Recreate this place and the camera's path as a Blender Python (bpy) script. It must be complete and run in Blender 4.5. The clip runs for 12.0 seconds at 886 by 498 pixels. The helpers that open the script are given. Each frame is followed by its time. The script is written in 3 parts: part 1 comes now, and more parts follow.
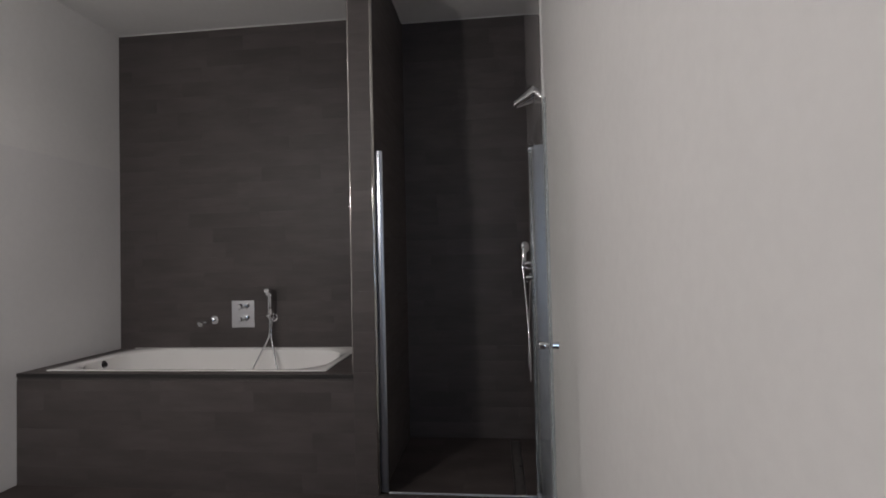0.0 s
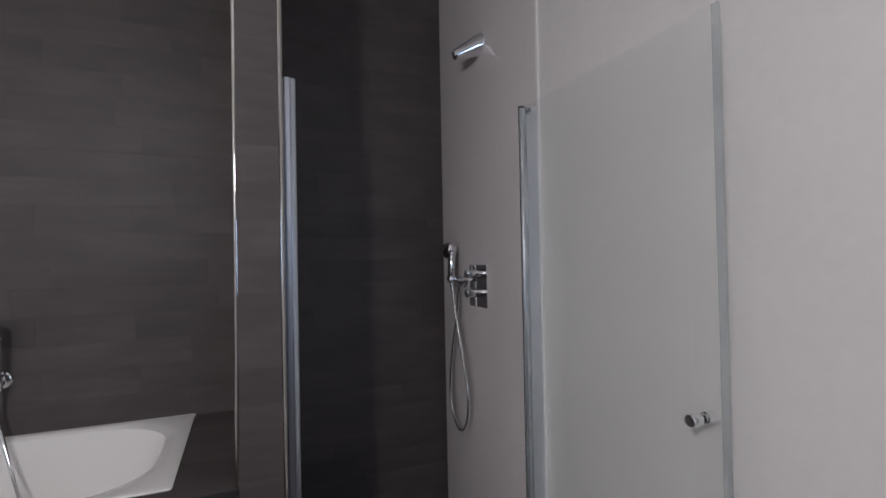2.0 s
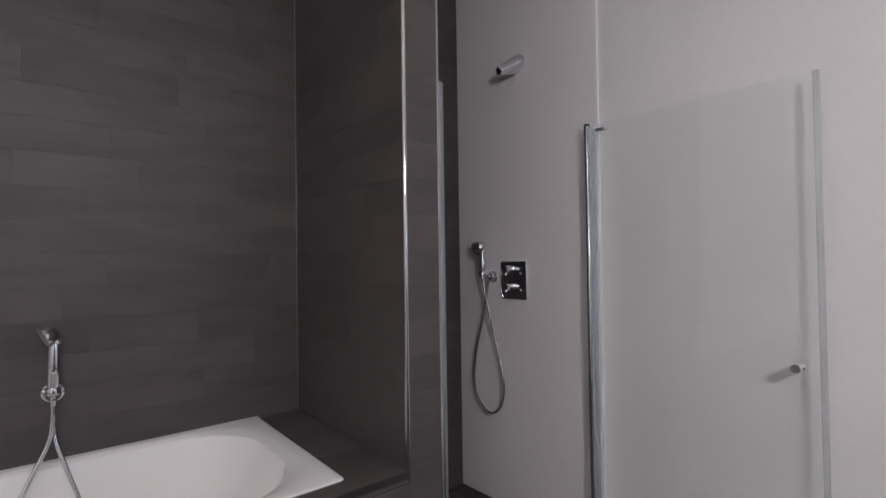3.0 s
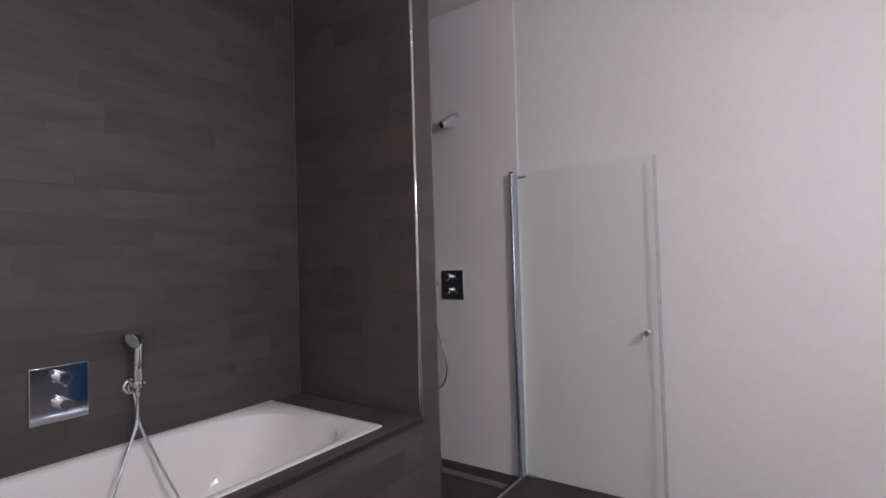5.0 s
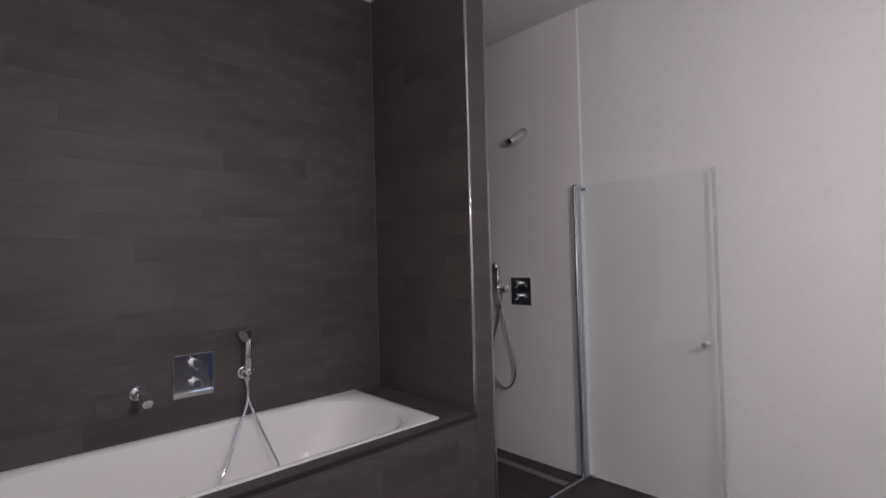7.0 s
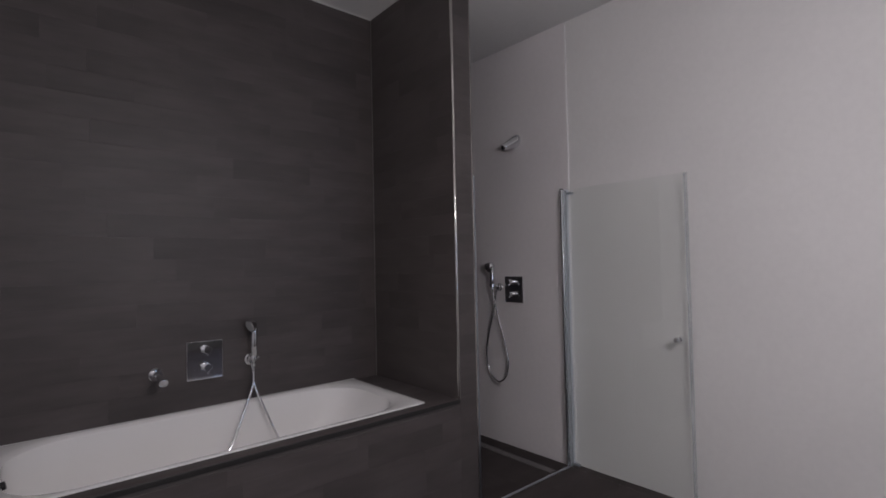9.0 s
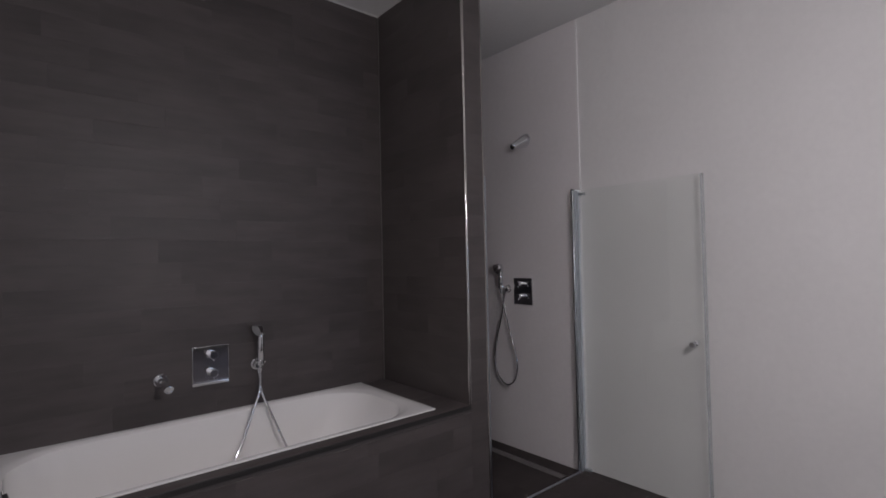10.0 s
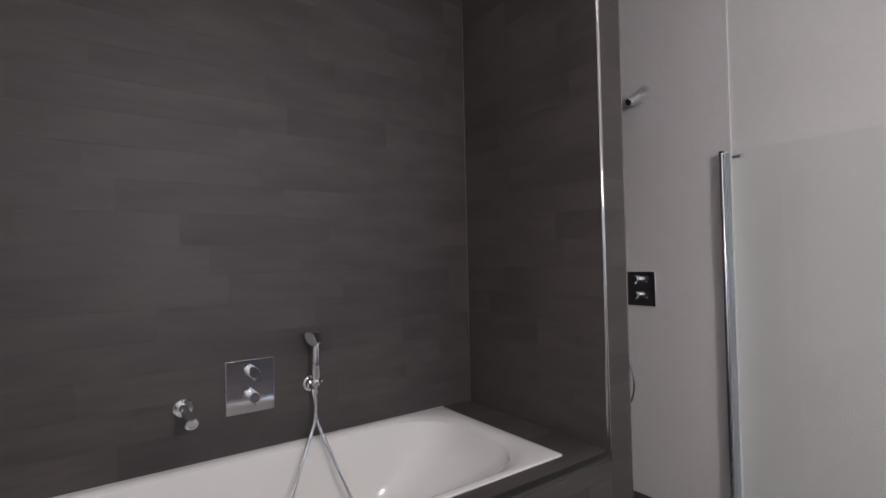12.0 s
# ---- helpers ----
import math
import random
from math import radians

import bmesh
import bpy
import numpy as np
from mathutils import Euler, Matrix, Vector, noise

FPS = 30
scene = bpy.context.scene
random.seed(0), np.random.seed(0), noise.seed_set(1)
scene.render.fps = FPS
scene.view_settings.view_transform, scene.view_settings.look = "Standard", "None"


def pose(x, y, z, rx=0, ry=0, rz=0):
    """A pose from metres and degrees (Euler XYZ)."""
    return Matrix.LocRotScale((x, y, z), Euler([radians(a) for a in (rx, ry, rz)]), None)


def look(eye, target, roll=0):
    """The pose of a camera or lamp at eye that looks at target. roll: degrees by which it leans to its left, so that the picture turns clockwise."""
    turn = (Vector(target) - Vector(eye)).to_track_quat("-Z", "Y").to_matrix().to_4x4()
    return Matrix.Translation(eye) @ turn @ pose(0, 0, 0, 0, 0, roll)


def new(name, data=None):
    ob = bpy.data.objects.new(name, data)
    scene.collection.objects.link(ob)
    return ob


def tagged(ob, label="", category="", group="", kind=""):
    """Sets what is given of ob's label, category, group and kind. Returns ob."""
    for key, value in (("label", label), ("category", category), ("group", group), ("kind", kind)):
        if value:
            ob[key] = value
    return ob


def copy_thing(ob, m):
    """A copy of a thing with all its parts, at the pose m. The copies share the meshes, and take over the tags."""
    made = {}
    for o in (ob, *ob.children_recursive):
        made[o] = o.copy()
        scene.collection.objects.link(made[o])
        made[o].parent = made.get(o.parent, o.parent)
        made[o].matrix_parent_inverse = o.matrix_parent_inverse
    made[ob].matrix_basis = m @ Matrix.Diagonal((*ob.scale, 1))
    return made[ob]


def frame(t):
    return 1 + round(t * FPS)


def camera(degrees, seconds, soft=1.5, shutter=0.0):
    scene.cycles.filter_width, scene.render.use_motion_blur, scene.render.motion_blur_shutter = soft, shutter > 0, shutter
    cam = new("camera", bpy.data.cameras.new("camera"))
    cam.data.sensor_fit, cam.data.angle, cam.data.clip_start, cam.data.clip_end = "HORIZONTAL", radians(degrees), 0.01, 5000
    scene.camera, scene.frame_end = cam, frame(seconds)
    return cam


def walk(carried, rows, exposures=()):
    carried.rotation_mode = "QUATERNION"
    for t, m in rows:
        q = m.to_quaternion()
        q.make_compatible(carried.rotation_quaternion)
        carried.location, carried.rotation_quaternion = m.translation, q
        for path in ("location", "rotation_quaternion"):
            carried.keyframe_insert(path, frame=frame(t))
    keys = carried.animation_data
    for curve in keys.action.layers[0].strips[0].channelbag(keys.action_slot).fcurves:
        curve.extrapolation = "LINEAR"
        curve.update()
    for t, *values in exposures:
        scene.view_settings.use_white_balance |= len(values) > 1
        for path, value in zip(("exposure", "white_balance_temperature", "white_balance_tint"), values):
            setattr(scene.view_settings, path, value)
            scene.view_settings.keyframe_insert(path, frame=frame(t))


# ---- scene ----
cam = camera(84.3, 12.0, soft=1.7)
PATH = [
    (0, (0.188, -0.426, 1.349), (-0.025, 1.562, 1.397), -1.3),
    (0.5, (0.118, -0.218, 1.334), (0.053, 1.779, 1.401), -1.1),
    (1, (-0.006, 0.102, 1.351), (0.178, 2.093, 1.394), -1.1),
    (1.5, (-0.19, 0.445, 1.399), (0.256, 2.394, 1.43), -1.2),
    (2, (-0.632, 0.718, 1.405), (0.121, 2.571, 1.435), -1.1),
    (2.5, (-1.068, 0.95, 1.396), (-0.036, 2.662, 1.427), -1.0),
    (3, (-1.575, 1.069, 1.382), (-0.309, 2.616, 1.419), -0.8),
    (5, (-2.495, 0.952, 1.432), (-0.855, 2.095, 1.479), -1.6),
    (5.5, (-2.53, 0.903, 1.441), (-0.95, 2.128, 1.492), -1.5),
    (6, (-2.549, 0.831, 1.448), (-1.063, 2.169, 1.49), -1.3),
    (6.5, (-2.546, 0.695, 1.459), (-1.14, 2.117, 1.504), -1.5),
    (7, (-2.545, 0.57, 1.514), (-1.186, 2.036, 1.556), -1.5),
    (7.5, (-2.55, 0.44, 1.507), (-1.224, 1.937, 1.562), -1.4),
    (9.5, (-2.553, 0.256, 1.485), (-1.264, 1.784, 1.535), -1.2),
    (10, (-2.551, 0.343, 1.517), (-1.264, 1.873, 1.562), -1.2),
    (10.5, (-2.569, 0.534, 1.547), (-1.291, 2.071, 1.594), -1.0),
    (11, (-2.588, 0.769, 1.537), (-1.39, 2.37, 1.576), -0.8),
    (11.5, (-2.532, 0.991, 1.495), (-1.382, 2.627, 1.532), -1.0),
    (12, (-2.311, 1.173, 1.455), (-1.147, 2.799, 1.501), -1.2),
]
EXPOSURES = [(0.0, -0.17, 6550, 13), (1.5, -0.02, 6180, 14), (3.0, 0.3, 6250, 18), (5.5, 0.27, 6180, 19), (7.0, 0.1, 6280, 19), (9.5, -0.28, 6220, 19), (11.0, -0.02, 6280, 18), (12.0, 0.33, 6350, 17)]
walk(cam, [(t, look(eye, goal, roll)) for t, eye, goal, roll in PATH], EXPOSURES)

# ---- the room's main planes (metres) ----
XW, XE = -2.85, 0.60            # west wall; outer limit for floor and ceiling slabs in the east
YS, YB, YN = -3.4, 3.25, 3.385  # south wall, tiled wall over the bath, tiled wall of the shower
ZC = 3.25                       # ceiling
PX0, PX1, PY = -0.664, -0.510, 2.378   # partition: west face, east face, front
DECK = 0.697                    # top of the bath surround
TT = 0.006                      # thickness of a tile
EAST = pose(0.476, 2.396, 0, 0, 0, 1.23)   # the east wall runs slightly out of square; x = 0 on its clad face

# ---- world and lights ----
world = bpy.data.worlds.new("world")
scene.world = world
world.use_nodes = True
wn = world.node_tree
sky = wn.nodes.new("ShaderNodeTexSky")
sky.sky_type = "NISHITA"
sky.sun_disc = False
sky.sun_elevation, sky.sun_rotation = radians(6), radians(20)
bg = wn.nodes["Background"]
bg.inputs["Strength"].default_value = 0.15
wn.links.new(sky.outputs["Color"], bg.inputs["Color"])


def area_lamp(name, eye, target, sx, sy, power, colour):
    data = bpy.data.lights.new(name, "AREA")
    data.shape, data.size, data.size_y = "RECTANGLE", sx, sy
    data.energy, data.color = power, colour
    ob = new(name, data)
    ob.matrix_world = look(eye, target)
    return ob


# main light, placed from the shadows of door knob, seal and hinge profile
LAMP = (-1.72, -0.02, 2.09)
# first: after the shower head's second shadow; second: fill added for the west wall
SPOTS = [(-1.80, 1.30, 5), (-2.35, -1.20, 14)]
for sx, sy, watts in SPOTS:
    area_lamp("unseen_ceiling_light", (sx, sy, ZC - 0.028), (sx, sy, 0.0), 0.14, 0.14, watts, (1.0, 0.95, 0.91)).data.spread = radians(140)
area_lamp("window_light", (0.26, YS - 0.02, 1.55), (0.26, 1.0, 1.4), 0.46, 1.2, 10, (0.46, 0.67, 1.0))
bulb = bpy.data.lights.new("lamp_light", "POINT")
bulb.energy, bulb.color, bulb.shadow_soft_size = 66, (1.0, 0.955, 0.925), 0.115
new("lamp_light", bulb).location = LAMP


# ---- materials ----
def material(name, colour, rough=0.5, metal=0.0, **more):
    m = bpy.data.materials.new(name)
    m.use_nodes = True
    b = m.node_tree.nodes["Principled BSDF"]
    b.inputs["Base Color"].default_value = (*colour, 1)
    b.inputs["Roughness"].default_value = rough
    b.inputs["Metallic"].default_value = metal
    for key, value in more.items():
        b.inputs[key.replace("_", " ")].default_value = value
    return m


def noise_node(m, scale, detail=4.0, rough=0.55, stretch=(1, 1, 1), random_shift=0.0):
    nt = m.node_tree
    tc = nt.nodes.new("ShaderNodeTexCoord")
    mp = nt.nodes.new("ShaderNodeMapping")
    mp.inputs["Scale"].default_value = stretch
    nt.links.new(tc.outputs["Object"], mp.inputs["Vector"])
    n = nt.nodes.new("ShaderNodeTexNoise")
    n.inputs["Scale"].default_value = scale
    n.inputs["Detail"].default_value = detail
    n.inputs["Roughness"].default_value = rough
    nt.links.new(mp.outputs["Vector"], n.inputs["Vector"])
    if random_shift:
        oi = nt.nodes.new("ShaderNodeObjectInfo")
        mul = nt.nodes.new("ShaderNodeMath")
        mul.operation = "MULTIPLY"
        mul.inputs[1].default_value = random_shift
        nt.links.new(oi.outputs["Random"], mul.inputs[0])
        nt.links.new(mul.outputs[0], mp.inputs["Location"])
    return n


def ramp_node(m, source, stops):
    nt = m.node_tree
    r = nt.nodes.new("ShaderNodeValToRGB")
    r.color_ramp.elements[0].position, r.color_ramp.elements[0].color = stops[0][0], (*stops[0][1], 1)
    r.color_ramp.elements[1].position, r.color_ramp.elements[1].color = stops[-1][0], (*stops[-1][1], 1)
    for p, c in stops[1:-1]:
        r.color_ramp.elements.new(p).color = (*c, 1)
    nt.links.new(source, r.inputs["Fac"])
    return r


def mix_node(m, mode, fac, a, b):
    nt = m.node_tree
    x = nt.nodes.new("ShaderNodeMix")
    x.data_type, x.blend_type = "RGBA", mode
    x.inputs[0].default_value = fac
    for sock, v in ((x.inputs[6], a), (x.inputs[7], b)):
        nt.links.new(v, sock)
    return x.outputs[2]


def bump(m, source, strength, distance):
    nt = m.node_tree
    b = nt.nodes.new("ShaderNodeBump")
    b.inputs["Strength"].default_value, b.inputs["Distance"].default_value = strength, distance
    nt.links.new(source, b.inputs["Height"])
    nt.links.new(b.outputs["Normal"], nt.nodes["Principled BSDF"].inputs["Normal"])


def plaster(name, dark, light, rough=0.75):
    m = material(name, light, rough)
    big = noise_node(m, 0.9, 3)
    fine = noise_node(m, 28, 5, 0.6)
    r1 = ramp_node(m, big.outputs["Fac"], [(0.35, dark), (0.65, light)])
    r2 = ramp_node(m, fine.outputs["Fac"], [(0.3, (0.965,) * 3), (0.7, (1.0,) * 3)])
    out = mix_node(m, "MULTIPLY", 1.0, r1.outputs["Color"], r2.outputs["Color"])
    m.node_tree.links.new(out, m.node_tree.nodes["Principled BSDF"].inputs["Base Color"])
    bump(m, noise_node(m, 140, 4, 0.6).outputs["Fac"], 0.05, 0.001)
    return m


def dark_stone(name, gain=1.0, duller=0.0, sheen=0.5):
    """Dark grey-brown porcelain strips: tone from piece to piece, streaks along each, fine grain."""
    m = material(name, (0.1, 0.095, 0.09), 0.5)
    nt = m.node_tree
    p = nt.nodes["Principled BSDF"]
    p.inputs["Specular IOR Level"].default_value = sheen
    oi = nt.nodes.new("ShaderNodeObjectInfo")
    tone = ramp_node(m, oi.outputs["Random"], [(0.0, (0.077 * gain, 0.0655 * gain, 0.063 * gain)),
                                               (0.45, (0.083 * gain, 0.0705 * gain, 0.068 * gain)),
                                               (1.0, (0.089 * gain, 0.076 * gain, 0.0735 * gain))])
    streak = noise_node(m, 5.0, 5, 0.6, (1.0, 1.0, 7.0), 37.0)
    r = ramp_node(m, streak.outputs["Fac"], [(0.28, (0.86, 0.85, 0.84)), (0.5, (0.99,) * 3), (0.74, (1.12, 1.115, 1.11))])
    cloud = noise_node(m, 2.2, 3, 0.5, (1.0, 1.0, 2.5), 11.0)
    rc = ramp_node(m, cloud.outputs["Fac"], [(0.3, (0.80,) * 3), (0.7, (1.16,) * 3)])
    a = mix_node(m, "MULTIPLY", 1.0, tone.outputs["Color"], r.outputs["Color"])
    b = mix_node(m, "MULTIPLY", 1.0, a, rc.outputs["Color"])
    nt.links.new(b, p.inputs["Base Color"])
    rr = ramp_node(m, streak.outputs["Fac"], [(0.3, (0.42 + duller,) * 3), (0.7, (0.56 + duller,) * 3)])
    nt.links.new(rr.outputs["Color"], p.inputs["Roughness"])
    bump(m, noise_node(m, 60, 6, 0.65, (1, 1, 3.0), 5.0).outputs["Fac"], 0.22, 0.0008)
    return m


def chrome(name, colour=(0.82, 0.83, 0.85), rough=0.035):
    m = material(name, colour, rough, 1.0)
    n = noise_node(m, 30, 3)
    r = ramp_node(m, n.outputs["Fac"], [(0.3, (rough * 0.7,) * 3), (0.8, (rough * 1.8,) * 3)])
    m.node_tree.links.new(r.outputs["Color"], m.node_tree.nodes["Principled BSDF"].inputs["Roughness"])
    return m


PAINT = plaster("white_wall_paint", (0.74, 0.73, 0.715), (0.78, 0.77, 0.755))
SOUTH = plaster("dark_grey_wall_paint", (0.11, 0.105, 0.10), (0.125, 0.12, 0.115), 0.6)
CEIL = plaster("white_ceiling_paint", (0.72, 0.715, 0.70), (0.77, 0.765, 0.75), 0.85)
PANEL = plaster("matt_white_panel", (0.70, 0.69, 0.685), (0.74, 0.73, 0.725), 0.4)
GLOSS = plaster("glossy_white_cladding", (0.82, 0.79, 0.79), (0.85, 0.82, 0.82), 0.05)
GLOSS.node_tree.nodes["Principled BSDF"].inputs["Coat Weight"].default_value = 0.7
TILE = dark_stone("dark_porcelain_tile", 0.88, 0.05)
FLOORTILE = dark_stone("dark_floor_tile", 0.8, 0.25, 0.12)
GROUT = material("dark_grout", (0.078, 0.069, 0.066), 0.7)
ENAMEL = material("white_enamel", (0.89, 0.88, 0.86), 0.06, Coat_Weight=0.4, Coat_Roughness=0.04)
CHROME = chrome("polished_chrome")
SATIN = material("satin_aluminium", (0.74, 0.77, 0.82), 0.40, 1.0)
STEEL = chrome("brushed_steel", (0.34, 0.33, 0.32), 0.38)
DULL = material("dull_aluminium", (0.44, 0.47, 0.52), 0.30, 1.0)
TRIM = material("polished_trim", (0.50, 0.48, 0.46), 0.11, 1.0)
POLISHED = material("polished_aluminium", (0.84, 0.86, 0.90), 0.24, 1.0)
SPRAY = material("grey_nozzle_plastic", (0.42, 0.43, 0.44), 0.3)
# near-black stands in for the shade below the bath deck's edge
EDGE_SHADE = material("painted_edge_shade", (0.022, 0.020, 0.019), 0.45)
BLACK = material("black_plastic", (0.012, 0.012, 0.013), 0.35)
SEAL = material("translucent_grey_seal", (0.38, 0.44, 0.465), 0.3, Transmission_Weight=0.3, Alpha=0.34)
SILICONE = material("white_silicone", (0.7, 0.7, 0.68), 0.5)
WHITE_TRIM = material("white_metal_trim", (0.8, 0.79, 0.78), 0.3)
def clear_glass(name, tint):
    m = bpy.data.materials.new(name)
    m.use_nodes = True
    nt = m.node_tree
    nt.nodes.remove(nt.nodes["Principled BSDF"])
    clear, gloss, mix = (nt.nodes.new("ShaderNode" + n) for n in ("BsdfTransparent", "BsdfGlossy", "MixShader"))
    clear.inputs["Color"].default_value = (*tint, 1)
    gloss.inputs["Roughness"].default_value = 0.02
    facing, power, scale = nt.nodes.new("ShaderNodeLayerWeight"), nt.nodes.new("ShaderNodeMath"), nt.nodes.new("ShaderNodeMath")
    facing.inputs["Blend"].default_value = 0.5
    power.operation, scale.operation = "POWER", "MULTIPLY_ADD"
    power.inputs[1].default_value = 5.0
    scale.inputs[1].default_value, scale.inputs[2].default_value = 0.5, 0.028
    nt.links.new(facing.outputs["Facing"], power.inputs[0])
    nt.links.new(power.outputs[0], scale.inputs[0])
    nt.links.new(scale.outputs[0], mix.inputs[0])
    nt.links.new(clear.outputs[0], mix.inputs[1])
    nt.links.new(gloss.outputs[0], mix.inputs[2])
    nt.links.new(mix.outputs[0], nt.nodes["Material Output"].inputs["Surface"])
    return m


GLASS = clear_glass("clear_glass", (0.990, 0.998, 0.993))
EDGE = material("green_glass_edge", (0.35, 0.47, 0.45), 0.15, Transmission_Weight=0.6)


# ---- builders ----
def part(name, bm, mat, parent=None, label="", smooth=True, kind=""):
    me = bpy.data.meshes.new(name)
    bmesh.ops.recalc_face_normals(bm, faces=bm.faces)
    largest = max(f.calc_area() for f in bm.faces)
    rounded = len(bm.faces) > 6 and smooth
    boxy = "boxy" in bm.verts.layers.float.keys()
    bm.to_mesh(me)
    bm.free()
    me.materials.append(mat)
    if smooth:
        me.set_sharp_from_angle(angle=radians(38))
    for f in me.polygons:
        f.use_smooth = rounded and not (boxy and f.area > 0.02 * largest)
    ob = new(name, me)
    if parent:
        ob.parent = parent
    return tagged(ob, label=label, kind=kind)


def thing(name, at, label, category, group="", kind=""):
    ob = new(name)
    ob.location = at
    ob.empty_display_size = 0.05
    return tagged(ob, label, category, group, kind)


def box(x0, x1, y0, y1, z0, z1, bevel=0.0, seg=2):
    bm = bmesh.new()
    bmesh.ops.create_cube(bm, size=1.0)
    bmesh.ops.transform(bm, matrix=Matrix.Translation(((x0 + x1) / 2, (y0 + y1) / 2, (z0 + z1) / 2))
                        @ Matrix.Diagonal((x1 - x0, y1 - y0, z1 - z0, 1)), verts=bm.verts)
    bm.verts.layers.float.new("boxy")
    if bevel:
        bmesh.ops.bevel(bm, geom=bm.edges[:], offset=bevel, segments=seg, profile=0.5, affect="EDGES")
    return bm


def structure(name, bm, mat, label=""):
    return part(name, bm, mat, None, label, smooth=False, kind="structure")


def lathe(profile, start, direction, steps=28):
    """Turns (distance, radius) pairs about an axis that begins at start."""
    d = Vector(direction).normalized()
    turn = d.to_track_quat("Z", "Y").to_matrix().to_4x4()
    bm = bmesh.new()
    rings = []
    for z, r in profile:
        if r <= 1e-6:
            rings.append([bm.verts.new((0, 0, z))])
        else:
            rings.append([bm.verts.new((r * math.cos(a), r * math.sin(a), z))
                          for a in (2 * math.pi * i / steps for i in range(steps))])
    for a, b in zip(rings, rings[1:]):
        for i in range(steps):
            j = (i + 1) % steps
            if len(a) == 1 and len(b) > 1:
                bm.faces.new((a[0], b[i], b[j]))
            elif len(b) == 1 and len(a) > 1:
                bm.faces.new((a[i], a[j], b[0]))
            elif len(a) > 1:
                bm.faces.new((a[i], a[j], b[j], b[i]))
    bmesh.ops.transform(bm, matrix=Matrix.Translation(start) @ turn, verts=bm.verts)
    return bm


def rod(r, length, edge=0.002):
    e = min(edge, r * 0.9)
    return [(0, 0), (0, r - e), (e * 0.3, r - e * 0.3), (e, r), (length - e, r), (length - e * 0.3, r - e * 0.3),
            (length, r - e), (length, 0)]


def spline(points, n=14):
    pts = [Vector(p) for p in points]
    pts = [pts[0] * 2 - pts[1]] + pts + [pts[-1] * 2 - pts[-2]]
    out = []
    for i in range(1, len(pts) - 2):
        a, b, c, d = pts[i - 1:i + 3]
        for k in range(n):
            t = k / n
            out.append(0.5 * (2 * b + (c - a) * t + (2 * a - 5 * b + 4 * c - d) * t * t
                              + (3 * b - a - 3 * c + d) * t ** 3))
    out.append(pts[-2])
    return out


def tube(path, radius, steps=12, ribs=0.0):
    bm = bmesh.new()
    rings = []
    normal = Vector((0.3, 1, 0.2)).normalized()
    for i, p in enumerate(path):
        d = (path[min(i + 1, len(path) - 1)] - path[max(i - 1, 0)]).normalized()
        normal = (normal - d * normal.dot(d)).normalized()
        side = d.cross(normal)
        r = radius * (1 + (ribs if i % 2 else -ribs))
        rings.append([bm.verts.new(p + (normal * math.cos(a) + side * math.sin(a)) * r)
                      for a in (2 * math.pi * k / steps for k in range(steps))])
    for a, b in zip(rings, rings[1:]):
        for i in range(steps):
            j = (i + 1) % steps
            bm.faces.new((a[i], a[j], b[j], b[i]))
    bm.faces.new(rings[0])
    bm.faces.new(rings[-1])
    return bm


# ---- structure ----
T = 0.14
floor = structure("floor", box(XW - T, XE + T, YS - T, YN + T, -0.16, -0.034), GROUT, "dark grey tiled bathroom floor")
part("screed", box(XW - T, XE + T, YS - T, PY + 0.022, -0.034, -0.008), GROUT, floor, smooth=False)
structure("ceiling", box(XW - T, XE + T, YS - T, YN + T, ZC, ZC + 0.14), CEIL, "smooth white painted ceiling")
structure("wall_west", box(XW - T, XW, YS - T, YN + T, -0.034, ZC), PAINT, "white painted plaster wall beside the bath")
structure("wall_panel", box(XW, XW + 0.008, 0.2, YB - 0.001, 0.0, 2.135, 0.0015, 1), PANEL,
          "smooth white lower wall cladding, slightly proud of the paint")

structure("wall_east", box(0.008, 0.008 + T, -5.94, 1.12, -0.034, ZC), PAINT,
          "white painted plaster wall beside the shower door").matrix_world = EAST
structure("shower_side_wall", box(0.0, 0.008, 0.008, 0.9885, -0.033, ZC - 0.001), GLOSS,
          "glossy white cladding on the shower's side wall").matrix_world = EAST
wall_bath = structure("wall_north", box(XW, PX0 + 0.05, YB + TT, YN + T, -0.034, ZC), GROUT, "dark tiled wall above the bath")
wall_shower = structure("wall_north_shower", box(PX0 + 0.05, XE, YN + TT, YN + T, -0.034, ZC), GROUT, "dark tiled wall at the back of the shower")
partition = structure("partition_wall", box(PX0 + TT, PX1 - TT, PY + TT, YN + TT - 0.0005, -0.034, ZC), GROUT,
                      "dark tiled partition between bath and shower")
surround = structure("bath_surround", box(XW + 0.008, PX0 + TT, PY + TT, PY + 0.05, 0.0, DECK - TT), GROUT,
                     "dark tiled front and top around the built-in bath")
part("deck_base", box(PX0 - 0.173, PX0 + TT, PY + 0.05, YB + TT, 0.55, DECK - TT), GROUT, surround, smooth=False)
part("deck_base", box(XW + 0.008, -2.722, PY + 0.05, YB + TT, 0.55, DECK - TT), GROUT, surround, smooth=False)

